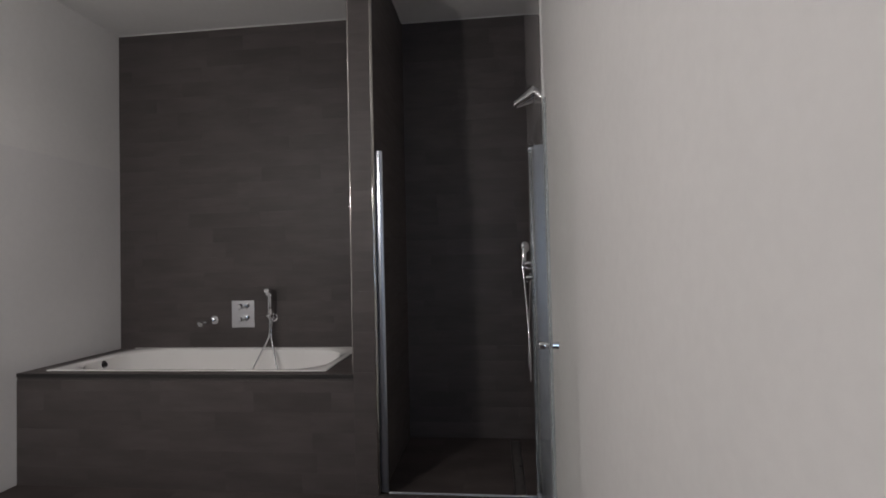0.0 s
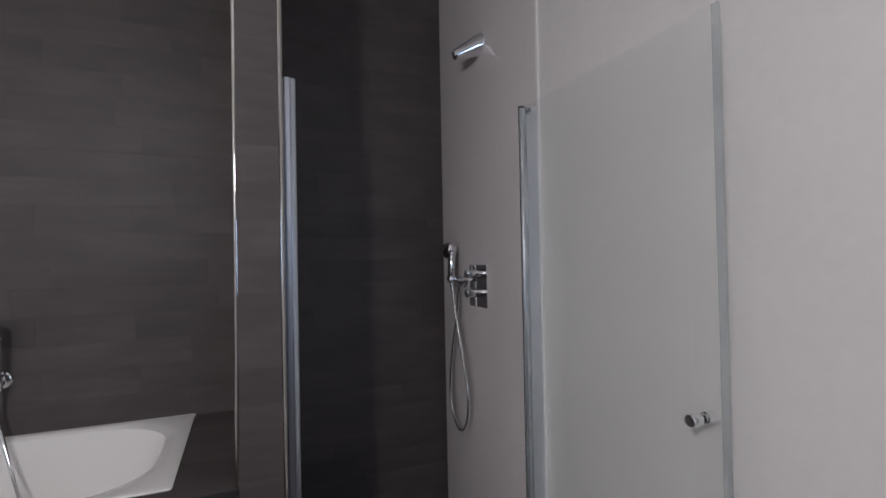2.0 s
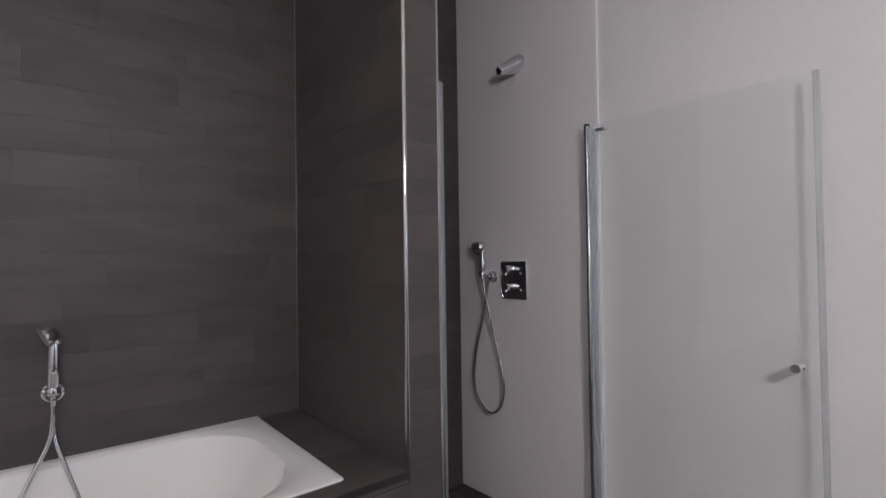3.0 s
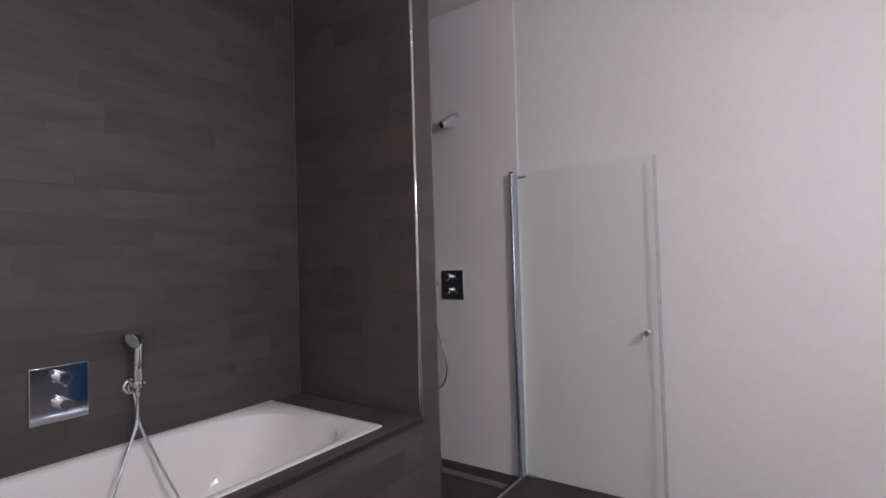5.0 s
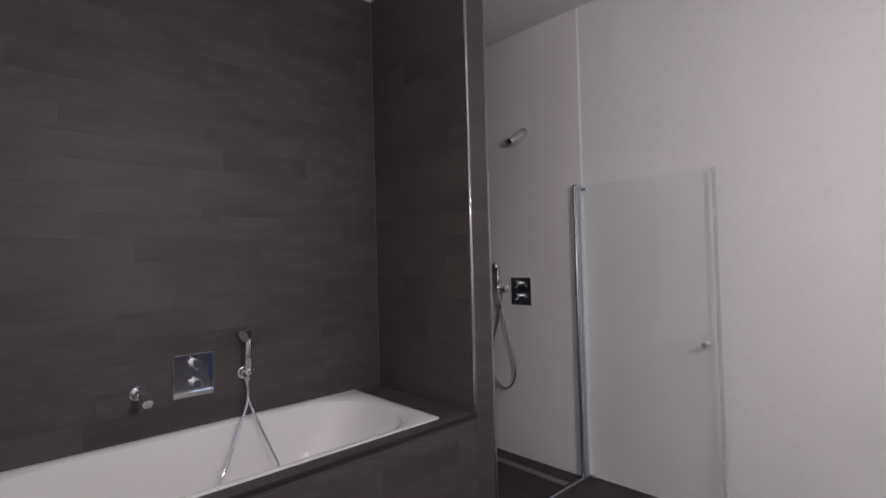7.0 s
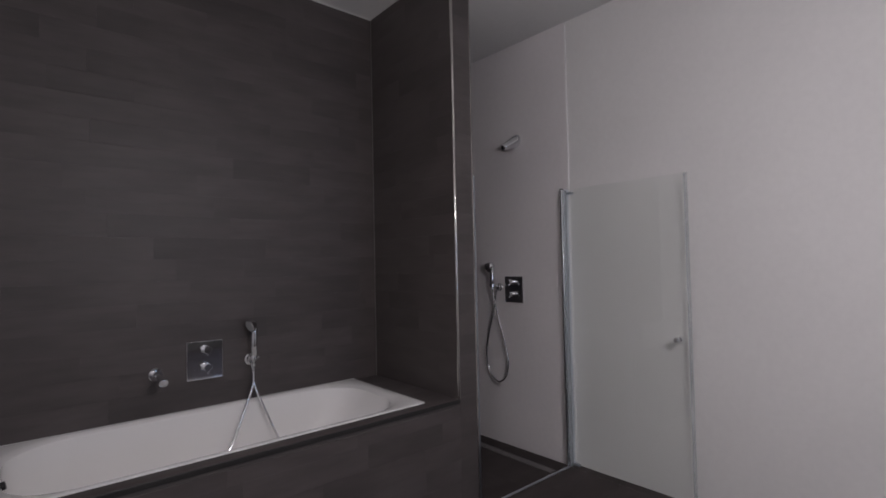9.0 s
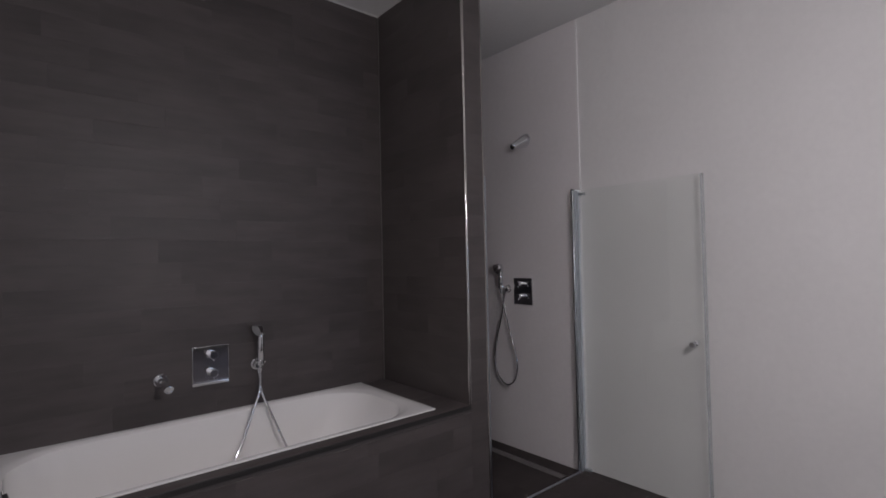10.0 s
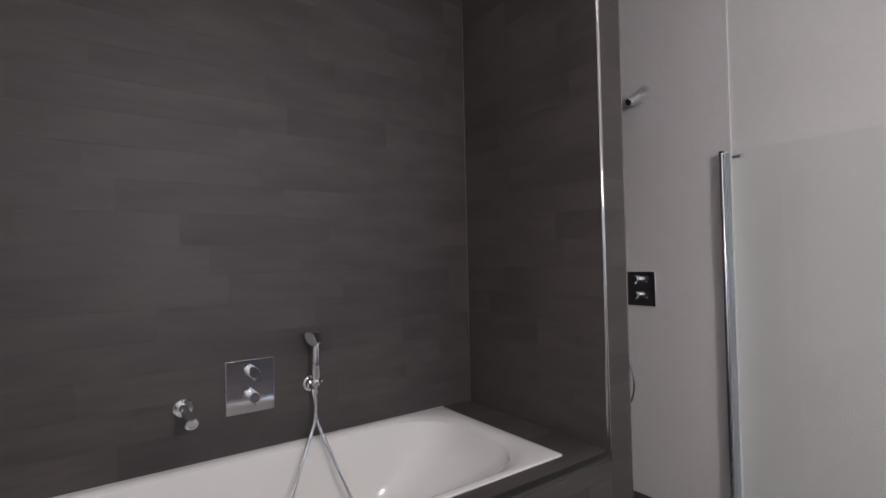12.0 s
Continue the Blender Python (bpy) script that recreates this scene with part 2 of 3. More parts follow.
# south wall with its tall glazed opening
WX0, WX1, WZ0, WZ1 = 0.0, 0.52, 0.86, 2.2
for n, b in (("wall_south", (XW, WX0, 0, ZC)), ("wall_south", (WX1, XE, 0, ZC)), ("wall_south", (WX0, WX1, WZ1, ZC)),
             ("wall_south", (WX0, WX1, 0, WZ0))):
    structure(n, box(b[0], b[1], YS - T, YS, b[2], b[3]), SOUTH, "dark grey painted plaster wall round a tall window")
window = thing("window_1", (0.26, YS - 0.07, WZ0), "tall narrow window with a white frame", "window", kind="structure")
for nm, b in (("window_frame", (WX0, WX0 + 0.05, WZ0, WZ1)), ("window_frame", (WX1 - 0.05, WX1, WZ0, WZ1)),
              ("window_frame", (WX0 + 0.05, WX1 - 0.05, WZ0, WZ0 + 0.05)),
              ("window_frame", (WX0 + 0.05, WX1 - 0.05, WZ1 - 0.05, WZ1))):
    o = part(nm, box(b[0], b[1], YS - 0.10, YS - 0.04, b[2], b[3], 0.004), WHITE_TRIM, window)
    o.matrix_parent_inverse = Matrix.Translation(window.location).inverted()
pane = part("pane", box(WX0 + 0.05, WX1 - 0.05, YS - 0.075, YS - 0.069, WZ0 + 0.05, WZ1 - 0.05), GLASS, window, smooth=False)
pane.matrix_parent_inverse = Matrix.Translation(window.location).inverted()
pane.visible_shadow = False
structure("ground", box(-60, 60, -80, 60, -0.3, -0.165), material("grey_paving", (0.22, 0.23, 0.24), 0.8), "grey ground outside the window")

# corner and edge trims
def quarter_trim(name, x, y, z0, z1, r, sx, sy, mat=TRIM, parent=None):
    """A rounded vertical edge strip whose round side faces (sx, sy)."""
    bm = bmesh.new()
    prof = [(0, 0)] + [(sx * r * math.cos(a), sy * r * math.sin(a)) for a in (radians(-12 + 114 * k / 9) for k in range(10))]
    lo = [bm.verts.new((x + a, y + b, z0)) for a, b in prof]
    hi = [bm.verts.new((x + a, y + b, z1)) for a, b in prof]
    for i in range(len(prof)):
        j = (i + 1) % len(prof)
        bm.faces.new((lo[i], lo[j], hi[j], hi[i]))
    bm.faces.new(lo)
    bm.faces.new(hi)
    return part(name, bm, mat, parent, kind="" if parent else "structure")


quarter_trim("trim", PX0 + 0.009, PY + 0.009, DECK + 0.004, ZC - 0.001, 0.0095, -1, -1)
quarter_trim("trim", PX1 - 0.011, PY + 0.011, 0.002, ZC - 0.001, 0.0125, 1, -1)
structure("trim_shower_edge", box(-0.0025, 0.008, -0.003, 0.008, 0.0, ZC - 0.001, 0.001, 1), WHITE_TRIM,
          "thin white metal edge strip of the shower cladding").matrix_world = EAST
structure("trim_ceiling_bath", box(XW + 0.009, PX0 - 0.001, YB - 0.006, YB - 0.0005, ZC - 0.007, ZC - 0.0005), SILICONE)
structure("trim_ceiling_shower", box(PX1 + 0.001, 0.452, YN - 0.005, YN - 0.0005, ZC - 0.006, ZC - 0.0005), SILICONE)
structure("trim_corner_bath", box(PX0 - 0.0035, PX0 - 0.0005, YB - 0.0035, YB - 0.0005, DECK + 0.001, ZC - 0.008), STEEL,
          "fine metal strip in the inner tile corner")


# ---- bath ----
def rounded_ring(bm, x0, x1, y0, y1, r, z, n=12):
    ring = []
    for cx, cy, a0 in ((x1 - r, y1 - r, 0), (x0 + r, y1 - r, 90), (x0 + r, y0 + r, 180), (x1 - r, y0 + r, 270)):
        for k in range(n + 1):
            a = radians(a0 + 90 * k / n)
            ring.append(bm.verts.new((cx + r * math.cos(a), cy + r * math.sin(a), z)))
    return ring


BX0, BX1, BY0, BY1, BZ = -2.715, -0.848, 2.452, 3.246, 0.703


def build_bath():
    bath = thing("bathtub", (0, 0, 0), "white enamelled rectangular bathtub set into a dark tiled surround", "bathtub")
    bm = bmesh.new()
    rings = [rounded_ring(bm, BX0 + 0.006, BX1 - 0.006, BY0 + 0.006, BY1 - 0.003, 0.012, BZ - 0.012),
             rounded_ring(bm, BX0, BX1, BY0, BY1, 0.012, BZ - 0.004),
             rounded_ring(bm, BX0 + 0.001, BX1 - 0.001, BY0 + 0.001, BY1 - 0.001, 0.012, BZ - 0.001),
             rounded_ring(bm, BX0 + 0.004, BX1 - 0.004, BY0 + 0.004, BY1 - 0.004, 0.012, BZ)]
    top = (BX0 + 0.075, BX1 - 0.082, BY0 + 0.052, BY1 - 0.042)
    low = (BX0 + 0.24, BX1 - 0.60, BY0 + 0.16, BY1 - 0.15)
    rings.append(rounded_ring(bm, top[0] - 0.03, top[1] + 0.04, top[2] - 0.024, top[3] + 0.022, 0.23, BZ - 0.0005))
    rings.append(rounded_ring(bm, top[0] - 0.015, top[1] + 0.028, top[2] - 0.012, top[3] + 0.011, 0.25, BZ - 0.004))
    steps = 26
    for k in range(steps + 1):
        f = k / steps
        a = f * math.pi / 2
        # a wall that falls steeply, then runs out into the floor of the tub
        depth = 0.014 + 0.40 * math.sin(a) ** 0.95
        inset = 0.22 * f + 0.78 * (1 - math.cos(a)) ** 1.5
        inset_r = 0.50 * math.sin(a) ** 1.1 + 0.50 * (1 - math.cos(a))
        x0 = top[0] + (low[0] - top[0]) * inset
        x1 = top[1] + (low[1] - top[1]) * (0.45 * inset + 0.55 * inset_r)
        y0 = top[2] + (low[2] - top[2]) * inset
        y1 = top[3] + (low[3] - top[3]) * inset
        rings.append(rounded_ring(bm, x0, x1, y0, y1, 0.26 - 0.12 * f, BZ - depth))
    for f in (0.25, 0.5, 0.8):
        rings.append(rounded_ring(bm, low[0] + 0.3 * f, low[1] - 0.3 * f, low[2] + 0.17 * f, low[3] - 0.17 * f,
                                  0.14 - 0.11 * f, BZ - 0.415 - 0.008 * f))
    for a, b in zip(rings, rings[1:]):
        n = len(a)
        for i in range(n):
            j = (i + 1) % n
            bm.faces.new((a[i], a[j], b[j], b[i]))
    bm.faces.new(rings[-1])
    part("tub", bm, ENAMEL, bath)
    part("overflow", lathe([(0, 0.030), (0.006, 0.030), (0.009, 0.027), (0.009, 0.0)], (-2.640, 2.835, 0.655), (1, 0, 0.22)),
         CHROME, bath, "round chrome overflow cover")
    part("overflow_knob", lathe([(0, 0.016), (0.010, 0.016), (0.012, 0.013), (0.012, 0.0)], (-2.631, 2.835, 0.657), (1, 0, 0.22)),
         BLACK, bath, "dark centre of the overflow")
    return bath


build_bath()
bead = structure("bath_sealant", box(BX0, BX1, BY1 + 0.0005, YB - 0.0005, DECK - 0.01, BZ + 0.001), SILICONE,
                 "thin white sealant line between bath and tiles")


# ---- fittings ----
def mixer(name, label, knob_label):
    """A square two-handle thermostat plate in the plane y = 0, facing -y, centred on its own origin."""
    t = thing(name, (0, 0, 0), label, "shower mixer")
    part("plate", box(-0.094, 0.094, -0.009, 0.0, -0.106, 0.106, 0.0022, 3), CHROME, t, "square polished chrome plate")
    for z in (0.062, -0.034):
        part("collar", lathe(rod(0.0215, 0.006), (0.0, -0.008, z), (0, -1, 0), 32), CHROME, t)
        k = part("knob", lathe([(0, 0), (0, 0.0205), (0.060, 0.0205), (0.0625, 0.019), (0.0625, 0.0)], (0.0, -0.0145, z),
                               (0, -1, 0), 36), CHROME, t, knob_label)
        part("lever", box(-0.0035, 0.0035, -0.075, -0.064, z - 0.030, z - 0.019, 0.0012), CHROME, k)
    return t


m1 = mixer("bath_mixer", "square chrome bath mixer with two round knobs on dark tiles", "round chrome control knob")
m1.matrix_world = pose(-1.7965, YB - 0.0005, 0.966)
m2 = mixer("shower_mixer", "square chrome shower mixer with two knobs on white wall",
           "round chrome control knob")
m2.matrix_world = EAST @ pose(-0.0003, 0.541, 1.253, 0, 0, -90)

spout = thing("bath_spout", (-2.038, YB, 0.921), "short round chrome bath spout above the tub", "tap")
part("rose", lathe([(0, 0.0), (0, 0.034), (0.005, 0.034), (0.008, 0.031), (0.008, 0.0)], (0, -0.0005, 0), (0, -1, 0), 36), CHROME, spout)
part("pipe", lathe(rod(0.0155, 0.175, 0.002), (0, -0.008, 0), (0.0, -1, -0.02), 28), CHROME, spout)
part("outlet", lathe([(0, 0.0), (0, 0.0185), (0.004, 0.021), (0.022, 0.021), (0.024, 0.018), (0.018, 0.015), (0.018, 0.0)],
                     (0.0, -0.180, -0.002), (0.0, -0.9, -0.42), 28), CHROME, spout)


def hand_shower(name, label, head, hold, wall_point, wall_dir, hose_path, face_dir, bell=(1.0, 1.0)):
    """A hand shower resting in a wall bracket, with its hanging metal hose. All places are in the room."""
    base = thing(name, (0, 0, 0), label, "hand shower")
    head, hold, wp = Vector(head), Vector(hold), Vector(wall_point)
    up = (head - hold).normalized()
    part("wall_rose", lathe([(0, 0.0), (0, 0.033), (0.006, 0.033), (0.009, 0.030), (0.010, 0.026), (0.030, 0.024), (0.033, 0.021), (0.033, 0.0)], wp, wall_dir, 32), CHROME, base,
         "round chrome wall plate")
    arm = Vector(wall_dir).normalized()
    part("bracket_arm", lathe(rod(0.011, (hold - wp).length - 0.004), wp + arm * 0.01, (hold - wp), 24), CHROME, base)
    part("holder", lathe([(0, 0.0), (0, 0.015), (0.004, 0.020), (0.024, 0.023), (0.028, 0.021), (0.028, 0.0)],
                         hold - up * 0.015, up, 28), CHROME, base)
    length = (head - hold).length
    side = up.cross(arm).normalized()
    part("holder_lug", lathe(rod(0.009, 0.060, 0.003), hold + up * 0.004 - side * 0.030 - arm * 0.004, side, 20), CHROME, base)
    handle = part("handle", lathe([(0, 0.0), (0, 0.0095), (0.025, 0.0115), (0.035, 0.0180), (length * 0.6, 0.0188),
                                   (length - 0.004, 0.0180), (length + 0.014, 0.014), (length + 0.020, 0.0)],
                                  hold - up * 0.024, up, 24), CHROME, base, "straight chrome handle")
    f = Vector(face_dir).normalized()
    long, wide = bell
    part("head", lathe([(a * long, b * wide) for a, b in ((-0.024, 0.0), (-0.022, 0.011), (-0.013, 0.022), (0.002, 0.030), (0.020, 0.0345),
                        (0.040, 0.038), (0.054, 0.0405), (0.058, 0.0405), (0.061, 0.0385), (0.0605, 0.036))], head, f, 36), CHROME, base,
         "round chrome spray head")
    part("spray_face", lathe([(a * long, b * wide) for a, b in ((0.055, 0.0), (0.0575, 0.028), (0.0595, 0.0357), (0.055, 0.0362))], head, f, 32),
         SPRAY, base, "light grey nozzle face")
    part("neck_ring", lathe(rod(0.0215, 0.013, 0.003), head - up * 0.036, up - f * 0.25, 28), CHROME, base)
    path = spline(hose_path, 22)
    part("hose", tube(path, 0.0072, 10, 0.05), CHROME, base, "flexible metal shower hose")
    for end, nxt in ((path[0], path[4]), (path[-1], path[-5])):
        d = (nxt - end).normalized()
        part("hose_nut", lathe([(0, 0.0), (0, 0.0095), (0.018, 0.0095), (0.028, 0.007), (0.028, 0.0)], end - d * 0.004, d, 12), CHROME, base)
    return base


hand_shower("bath_hand_shower", "chrome hand shower above the bath, hose hanging into the tub",
            (-1.543, 3.180, 1.150), (-1.547, 3.184, 0.951), (-1.547, YB - 0.0005, 0.936), (0, -1, 0),
            [(-1.547, 3.184, 0.925), (-1.549, 3.182, 0.85), (-1.560, 3.174, 0.785), (-1.598, 3.158, 0.70), (-1.672, 3.120, 0.545), (-1.728, 3.090, 0.45),
             (-1.715, 3.06, 0.372), (-1.62, 3.03, 0.335), (-1.50, 3.03, 0.340), (-1.428, 3.06, 0.385), (-1.430, 3.090, 0.45), (-1.468, 3.120, 0.56), (-1.515, 3.165, 0.70), (-1.540, 3.186, 0.785),
             (-1.546, 3.196, 0.85), (-1.546, 3.215, 0.910)], (-0.86, -0.24, -0.38), (0.58, 0.92))
hand_shower("shower_hand_shower", "chrome hand shower on the white shower wall, hose hanging looped",
            (0.392, 3.114, 1.448), (0.382, 3.106, 1.285), (0.4602, 3.092, 1.270), (-1, -0.021, 0),
            [(0.381, 3.104, 1.262), (0.387, 3.085, 1.15), (0.397, 3.045, 0.98), (0.404, 2.992, 0.79), (0.405, 2.968, 0.66),
             (0.405, 3.000, 0.545), (0.408, 3.089, 0.495), (0.410, 3.180, 0.56), (0.412, 3.215, 0.68), (0.415, 3.195, 0.85),
             (0.420, 3.135, 1.06), (0.427, 3.100, 1.245)], (-0.10, 0.90, -0.40), (0.75, 1.12))

arm = thing("overhead_shower", (0.463, 2.888, 2.452), "stubby tapered chrome shower head on the white shower wall", "shower head")
axis = Vector((-0.142, 0.020, -0.068))
part("body", lathe([(-0.03, 0.0), (-0.03, 0.054), (0.0, 0.054), (0.03, 0.049), (0.08, 0.038), (0.14, 0.0265), (0.150, 0.0245), (0.157, 0.020)],
                   (0.012, 0, 0.004), axis, 40), CHROME, arm)
part("nozzle", lathe([(0.150, 0.0), (0.157, 0.0), (0.1575, 0.0165), (0.156, 0.0195), (0.150, 0.0195)], (0.012, 0, 0.004), axis, 32), BLACK, arm,
     "black rubber nozzle face")

# ---- shower door and its profiles ----
door = thing("shower_door", (0.396, 2.392, 0.0), "clear frameless glass shower door, swung wide open against the white wall", "shower door")
GX0, GX1, GY0, GY1, GZ0, GZ1 = 0.391, 0.397, 1.5355, 2.364, 0.012, 1.985


def local(ob, at):
    ob.matrix_parent_inverse = Matrix.Translation(at).inverted()
    return ob


def door_part(name, bm, mat, label="", smooth=True):
    return local(part(name, bm, mat, door, label, smooth), (0.396, 2.392, 0.0))


door_part("glass_pane", box(GX0, GX1, GY0, GY1, GZ0, GZ1), GLASS, "clear toughened glass pane", False)
door_part("edge_seal", box(0.388, 0.400, 1.516, 1.535, GZ0, GZ1, 0.003), SEAL, "translucent grey closing seal")
door_part("pivot_strip", box(0.387, 0.403, 2.3645, 2.398, 0.022, 1.985, 0.003), SEAL, "translucent seal along the hinge")
for z in (1.958, 0.045):
    door_part("hinge_plate", box(0.384, 0.405, 2.305, 2.352, z - 0.008, z + 0.008, 0.003), SATIN, "small chrome hinge plate")
kx = Vector((0.391, 1.594, 0.998))
k = door_part("door_knob", lathe([(0, 0.011), (0.006, 0.011), (0.007, 0.0145), (0.034, 0.016), (0.037, 0.014)], kx, (-1, 0, 0), 28), CHROME,
              "round chrome door knob")
door_part("knob_face", lathe([(0.0345, 0.0), (0.0365, 0.0142), (0.034, 0.0150)], kx, (-1, 0, 0), 28), STEEL, "brushed end of the knob")
door_part("door_knob", lathe([(0, 0.011), (0.006, 0.011), (0.007, 0.0145), (0.030, 0.016), (0.033, 0.013), (0.033, 0.0)],
                             (0.4005, 1.594, 0.998), (1, 0, 0), 28), CHROME, "round chrome door knob")


def rail(name, at, label):
    return thing(name, at, label, "shower door profile", "upright profiles of the shower door")


r1 = rail("hinge_profile", (0.42, 2.39, 0.0), "tall polished aluminium hinge profile fixed to the white shower wall")
local(part("channel", box(0.419, 0.4745, 2.398, 2.425, 0.006, 1.997, 0.004, 3), SATIN, r1), (0.42, 2.39, 0))
local(part("pivot_tube", lathe(rod(0.0135, 1.985, 0.002), (0.4075, 2.410, 0.006), (0, 0, 1), 28), POLISHED, r1), (0.42, 2.39, 0))
local(part("end_cap", lathe(rod(0.0142, 0.010, 0.002), (0.4075, 2.410, 1.9915), (0, 0, 1), 28), BLACK, r1, "black plastic end cap"), (0.42, 2.39, 0))
local(part("end_cap", box(0.4205, 0.4735, 2.399, 2.424, 1.9975, 2.001, 0.001, 1), SATIN, r1), (0.42, 2.39, 0))

r2 = rail("strike_profile", (-0.49, 2.40, 0.0), "tall satin aluminium strike profile fixed to the dark tiled partition")
bm = bmesh.new()
GAP = 0.004      # between the partition's tiles and the profile
local(part("wall_channel", box(PX1 + 0.0005, PX1 + 0.018, 2.416, 2.446, 0.006, 2.0, 0.001, 1), SATIN, r2), (-0.49, 2.40, 0))
prof = [(PX1 + GAP + 0.0005, 2.415)] + [(PX1 + GAP + x, y) for x, y in ((0.0005, 2.410), (0.002, 2.408), (0.020, 2.406), (0.0215, 2.404), (0.0235, 2.404), (0.025, 2.406),
                                                                (0.032, 2.407), (0.038, 2.410), (0.040, 2.415))]
lo = [bm.verts.new((a, b, 0.006)) for a, b in prof]
hi = [bm.verts.new((a, b, 2.012 - (a - PX1) * 0.1)) for a, b in prof]
for i in range(len(prof)):
    j = (i + 1) % len(prof)
    bm.faces.new((lo[i], lo[j], hi[j], hi[i]))
bm.faces.new(lo)
bm.faces.new(hi)
local(part("channel", bm, DULL, r2), (-0.49, 2.40, 0))
local(part("magnet_strip", box(PX1 + 0.026, PX1 + 0.040, 2.4155, 2.426, 0.02, 1.99, 0.001, 1), SEAL, r2), (-0.49, 2.40, 0))

sill = thing("shower_threshold", (0, 2.398, 0.0), "low aluminium water strip on the floor at the shower entrance", "threshold")
local(part("strip", box(PX1 + 0.046, 0.418, 2.399, 2.411, 0.0003, 0.011, 0.003, 3), SATIN, sill), (0, 2.398, 0))

# unseen box, added only to put the blue patch into the bath mixer's plate
blue_box = thing("storage_box", (-0.16, -0.95, 0.0), "dark blue box with a lighter blue top, added for the mixer plate's reflection", "storage box")
part("body", box(-0.23, 0.23, -0.16, 0.16, 0.0005, 0.46, 0.012, 3), material("dark_blue_plastic", (0.010, 0.055, 0.13), 0.4), blue_box)
part("lid", box(-0.24, 0.24, -0.17, 0.17, 0.4605, 0.55, 0.010, 3), material("light_blue_plastic", (0.03, 0.14, 0.30), 0.4), blue_box)

drain = thing("linear_drain", (0.288, 2.9, 0.0), "long narrow tiled linear drain in the shower floor", "floor drain")
DX0, DX1, DY0, DY1 = 0.266, 0.334, 2.47, 3.33
for b in ((DX0, DX0 + 0.004, DY0, DY1), (DX1 - 0.004, DX1, DY0, DY1), (DX0 + 0.004, DX1 - 0.004, DY0, DY0 + 0.004),
          (DX0 + 0.004, DX1 - 0.004, DY1 - 0.004, DY1)):
    local(part("frame", box(b[0], b[1], b[2], b[3], -0.033, -0.0205), STEEL, drain, smooth=False), (0.288, 2.9, 0))
local(part("cover", box(DX0 + 0.007, DX1 - 0.007, DY0 + 0.007, DY1 - 0.007, -0.033, -0.021, 0.001, 1), STEEL, drain,
           "brushed steel drain cover"), (0.288, 2.9, 0))

# ---- lamps ----
# unseen fitting made up to carry the main light
lamp = thing("pendant_lamp", (LAMP[0], LAMP[1], ZC), "assumed clear glass globe pendant on a thin cord, out of view", "pendant lamp")
drop = ZC - LAMP[2]
part("rose", lathe([(0.0005, 0.0), (0.0005, 0.05), (0.018, 0.05), (0.024, 0.044), (0.024, 0.0)], (0, 0, 0), (0, 0, -1), 28), WHITE_TRIM, lamp)
part("cord", lathe(rod(0.003, drop - 0.21), (0, 0, -0.022), (0, 0, -1), 10), BLACK, lamp)
part("socket", lathe([(0, 0.0), (0, 0.012), (0.01, 0.022), (0.055, 0.022), (0.060, 0.030), (0.070, 0.030), (0.070, 0.0)],
                     (0, 0, -drop + 0.195), (0, 0, -1), 24), WHITE_TRIM, lamp)
globe = part("globe", lathe([(0.14 - 0.14 * math.cos(a), 0.14 * math.sin(a)) for a in (math.pi * (0.07 + 0.93 * k / 20) for k in range(21))],
                            (0, 0, -drop + 0.14), (0, 0, -1), 32), GLASS, lamp, "clear glass globe")


# added housing for the unseen ceiling lights; its form is assumed
def ceiling_lamp(x, y):
    t = thing("ceiling_lamp", (x, y, ZC), "flat square white ceiling lamp, added out of view", "ceiling lamp", "ceiling lamps")
    for b in ((-0.10, 0.10, -0.10, -0.08), (-0.10, 0.10, 0.08, 0.10), (-0.10, -0.08, -0.08, 0.08), (0.08, 0.10, -0.08, 0.08)):
        part("frame", box(b[0], b[1], b[2], b[3], -0.036, -0.0005, 0.003), WHITE_TRIM, t)
    part("back_plate", box(-0.08, 0.08, -0.08, 0.08, -0.02, -0.0005), WHITE_TRIM, t, smooth=False)
    return t


first = ceiling_lamp(SPOTS[0][0], SPOTS[0][1])
for sx, sy, watts in SPOTS[1:]:
    copy_thing(first, pose(sx, sy, ZC))

# ---- tile strips ----
TILE_MESHES = {}


def strip_mesh(w, h, mat, t=TT):
    key = (round(w, 3), round(h, 3), mat.name)
    if key not in TILE_MESHES:
        e, g = 0.00025, 0.0001
        x, z = w / 2 - g, h / 2 - g
        v = [(-x, 0, -z), (x, 0, -z), (x, 0, z), (-x, 0, z)]
        v += [(-x, -t + e, -z), (x, -t + e, -z), (x, -t + e, z), (-x, -t + e, z)]
        v += [(-x + e, -t, -z + e), (x - e, -t, -z + e), (x - e, -t, z - e), (-x + e, -t, z - e)]
        f = [(8, 9, 10, 11)]
        for a in (0, 4):
            for i in range(4):
                j = (i + 1) % 4
                f.append((a + i, a + j, a + 4 + j, a + 4 + i))
        me = bpy.data.meshes.new("tile")
        me.from_pydata(v, [], f)
        me.materials.append(mat)
        TILE_MESHES[key] = me
    return TILE_MESHES[key]


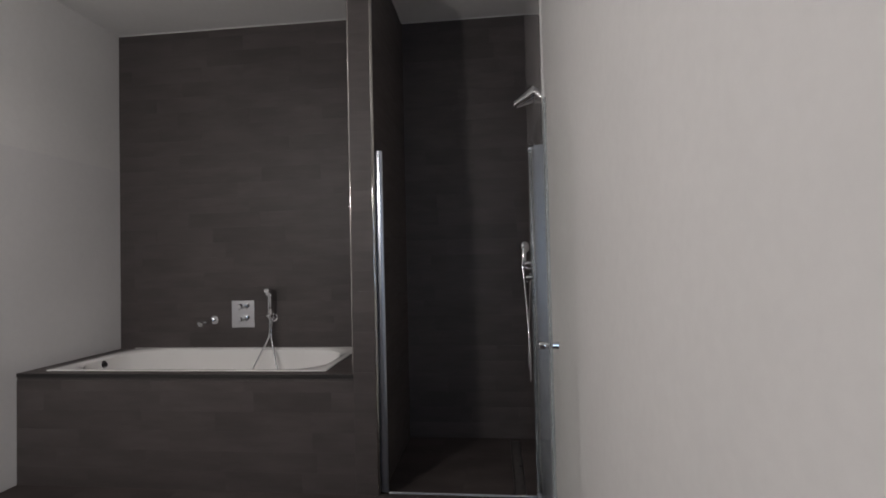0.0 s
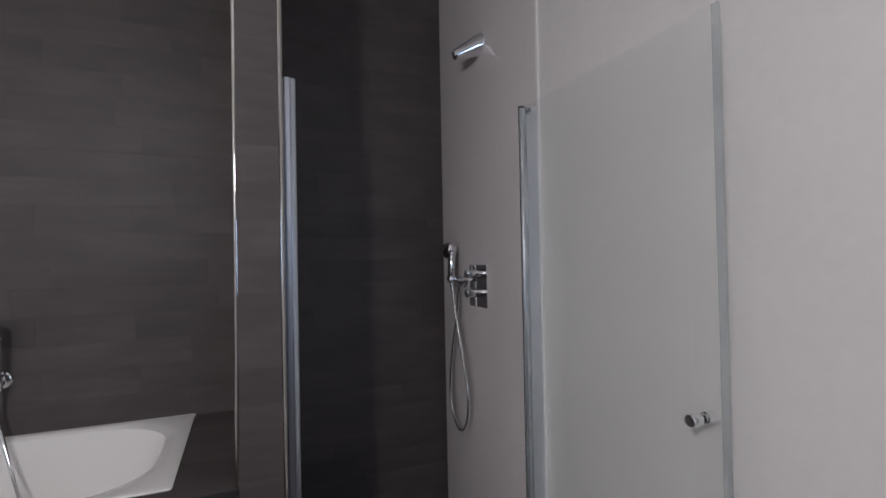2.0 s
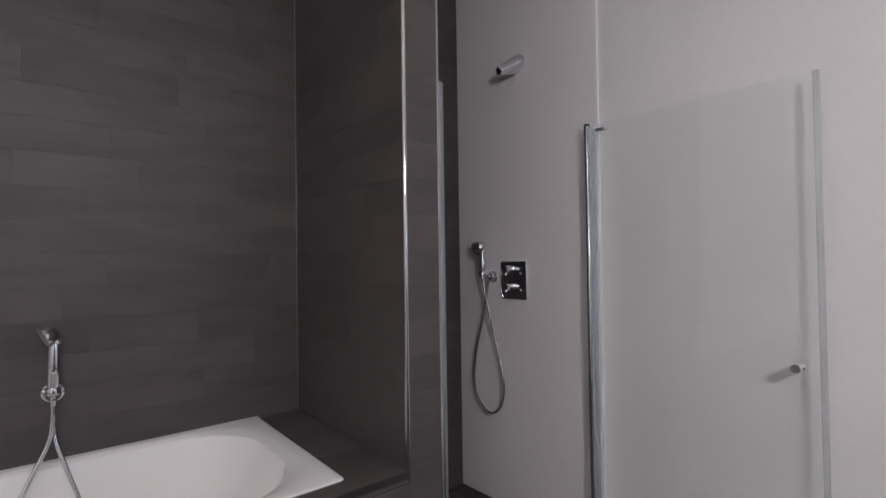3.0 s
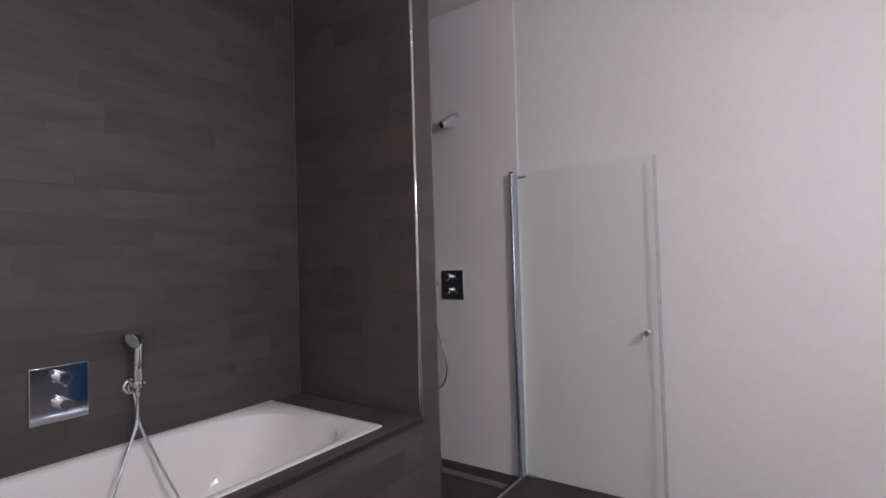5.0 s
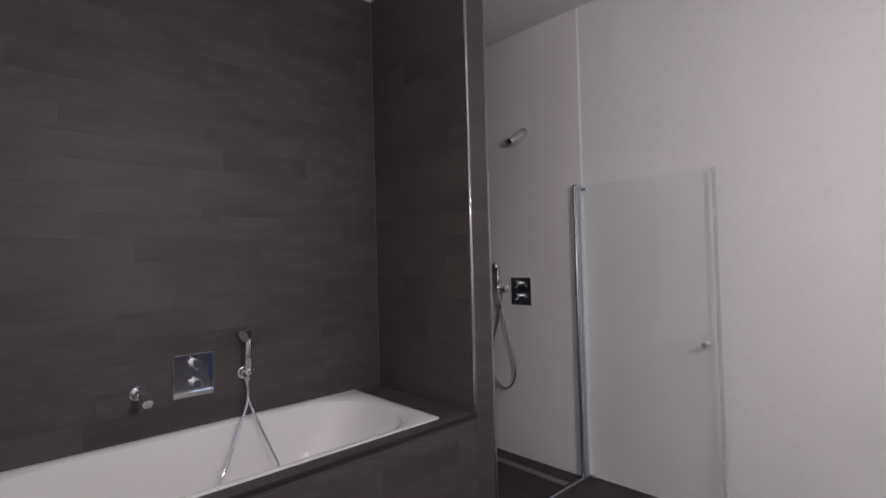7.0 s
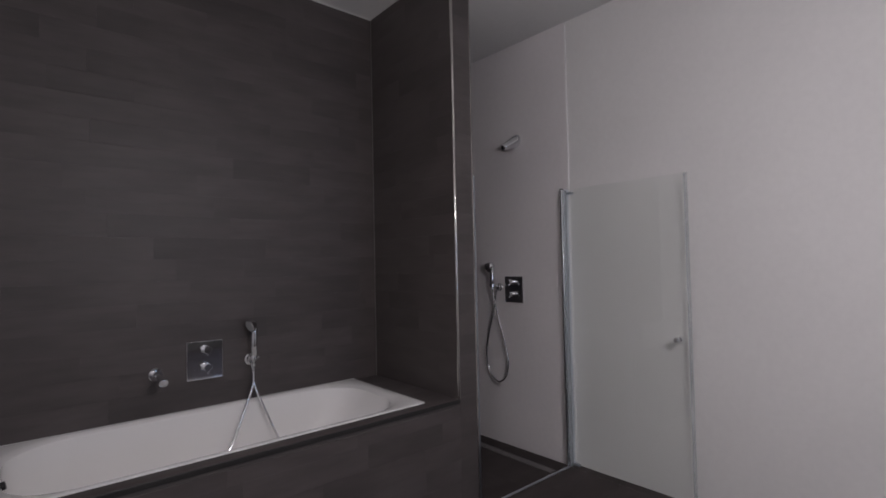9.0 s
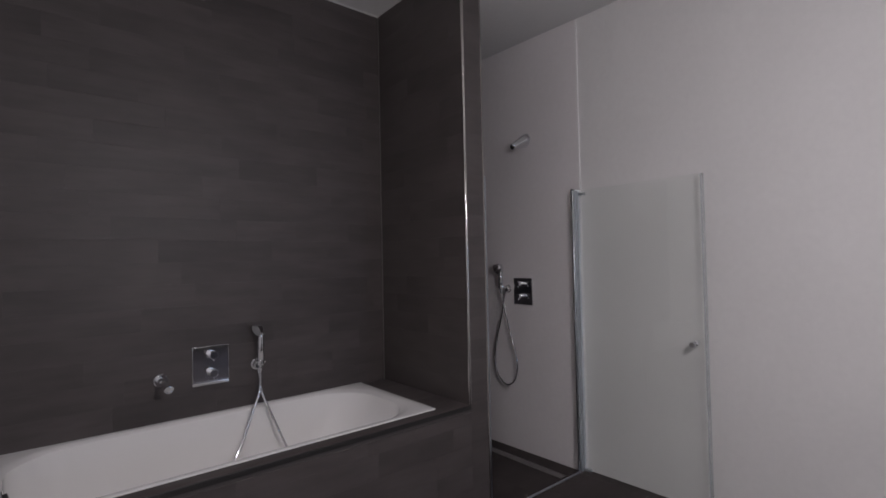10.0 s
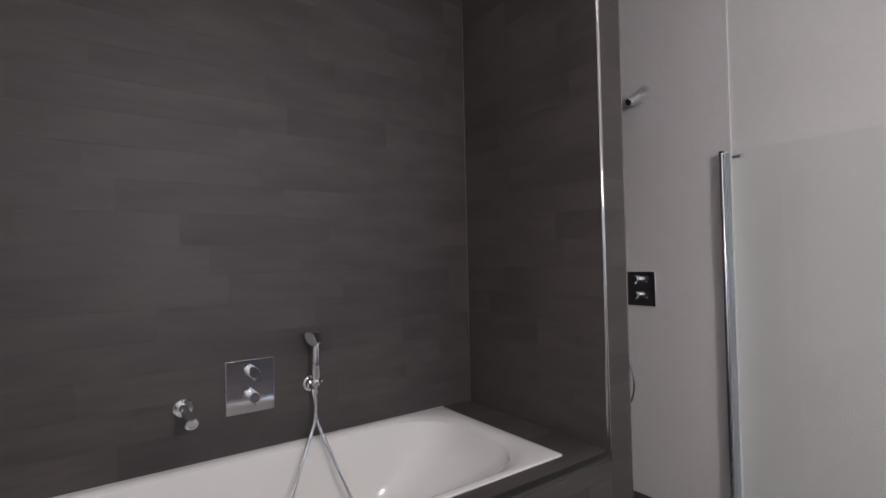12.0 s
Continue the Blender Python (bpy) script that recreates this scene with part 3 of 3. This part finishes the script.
def tile_face(parent, to_room, width, height, seed, row_h=0.118, lengths=(0.36, 0.48, 0.6, 0.6, 0.78, 0.9), mat=TILE, origin=0.0):
    """Strips in rows over a face width x height; to_room takes (u, 0, v), with v up and -y outward, into the room."""
    rnd = random.Random(seed)
    v = -(origin % row_h)
    while v < height - 0.004:
        v0, v1 = max(v, 0), min(v + row_h, height)
        u = -rnd.uniform(0, 0.5)
        while u < width - 0.004:
            w = rnd.choice(lengths)
            u0, u1 = max(u, 0), min(u + w, width)
            if width - u1 < 0.05:
                u1 = width
            if u1 - u0 > 0.02 and v1 - v0 > 0.008:
                ob = new("tile", strip_mesh(u1 - u0, v1 - v0, mat))
                ob.parent = parent
                ob.matrix_world = to_room @ pose((u0 + u1) / 2, -rnd.uniform(0, 0.0004), (v0 + v1) / 2)
            u = u1 if u1 >= width else u + w
            if u0 == u1:
                u += 0.01
        v += row_h


tile_face(wall_bath, pose(XW + 0.0085, YB + TT, DECK), PX0 - XW - 0.009, ZC - DECK - 0.0005, 3, origin=DECK)
tile_face(partition, pose(PX0 + TT, YB - 0.0005, DECK, 0, 0, -90), YB - PY - 0.010, ZC - DECK - 0.0005, 4, origin=DECK)
tile_face(partition, pose(PX0 + 0.0095, PY + TT, 0.0), PX1 - PX0 - 0.021, ZC - 0.0005, 5, lengths=(0.6,))
tile_face(partition, pose(PX1 - TT, PY + 0.0115, -0.022, 0, 0, 90), YN - PY - 0.012, ZC - 0.0005, 6)
tile_face(wall_shower, pose(PX1 + 0.0005, YN + TT, -0.022), 0.4535 - PX1, ZC - 0.0005, 7)
tile_face(surround, pose(XW + 0.0085, PY + TT, 0.0), PX0 - XW + 0.0005, 0.655, 8)
tile_face(surround, pose(XW + 0.0085, PY + 0.003, DECK - TT, -90), PX0 - XW - 0.009, BY0 - PY - 0.004, 9, row_h=0.2)
tile_face(surround, pose(BX1 + 0.0005, BY0, DECK - TT, -90), PX0 - BX1 - 0.001, YB - BY0 - 0.0005, 10, row_h=0.2)
tile_face(surround, pose(XW + 0.0085, BY0, DECK - TT, -90), BX0 - XW - 0.009, YB - BY0 - 0.0005, 11, row_h=0.2)
# strip coloured dark to give the shaded line under the deck
local(part("edge_trim", box(XW + 0.0085, PX0 + 0.009, PY - 0.003, PY + 0.0025, 0.672, DECK - 0.0005, 0.002, 2), EDGE_SHADE, surround,
           "upper edge band of the bath surround, shade painted in dark"), (0, 0, 0))

FT = 0.6
tile_face(floor, pose(XW + 0.009, YS + 0.001, -0.008 + 0.002, -90), 0.56 - XW, PY + 0.02 - YS, 12, row_h=FT, lengths=(FT,), mat=FLOORTILE)
tile_face(floor, pose(PX1 + 0.001, PY + 0.024, -0.028, -90), DX0 - PX1 - 0.001, YN - PY - 0.025, 13, row_h=FT, lengths=(FT,), mat=FLOORTILE)
tile_face(floor, pose(DX1, PY + 0.024, -0.028, -90), 0.475 - DX1, YN - PY - 0.025, 14, row_h=FT, lengths=(FT,), mat=FLOORTILE)
tile_face(floor, pose(DX0, PY + 0.024, -0.028, -90), DX1 - DX0, DY0 - PY - 0.024, 15, row_h=FT, lengths=(FT,), mat=FLOORTILE)
tile_face(floor, pose(DX0, DY1, -0.028, -90), DX1 - DX0, YN - DY1 - 0.001, 16, row_h=FT, lengths=(FT,), mat=FLOORTILE)
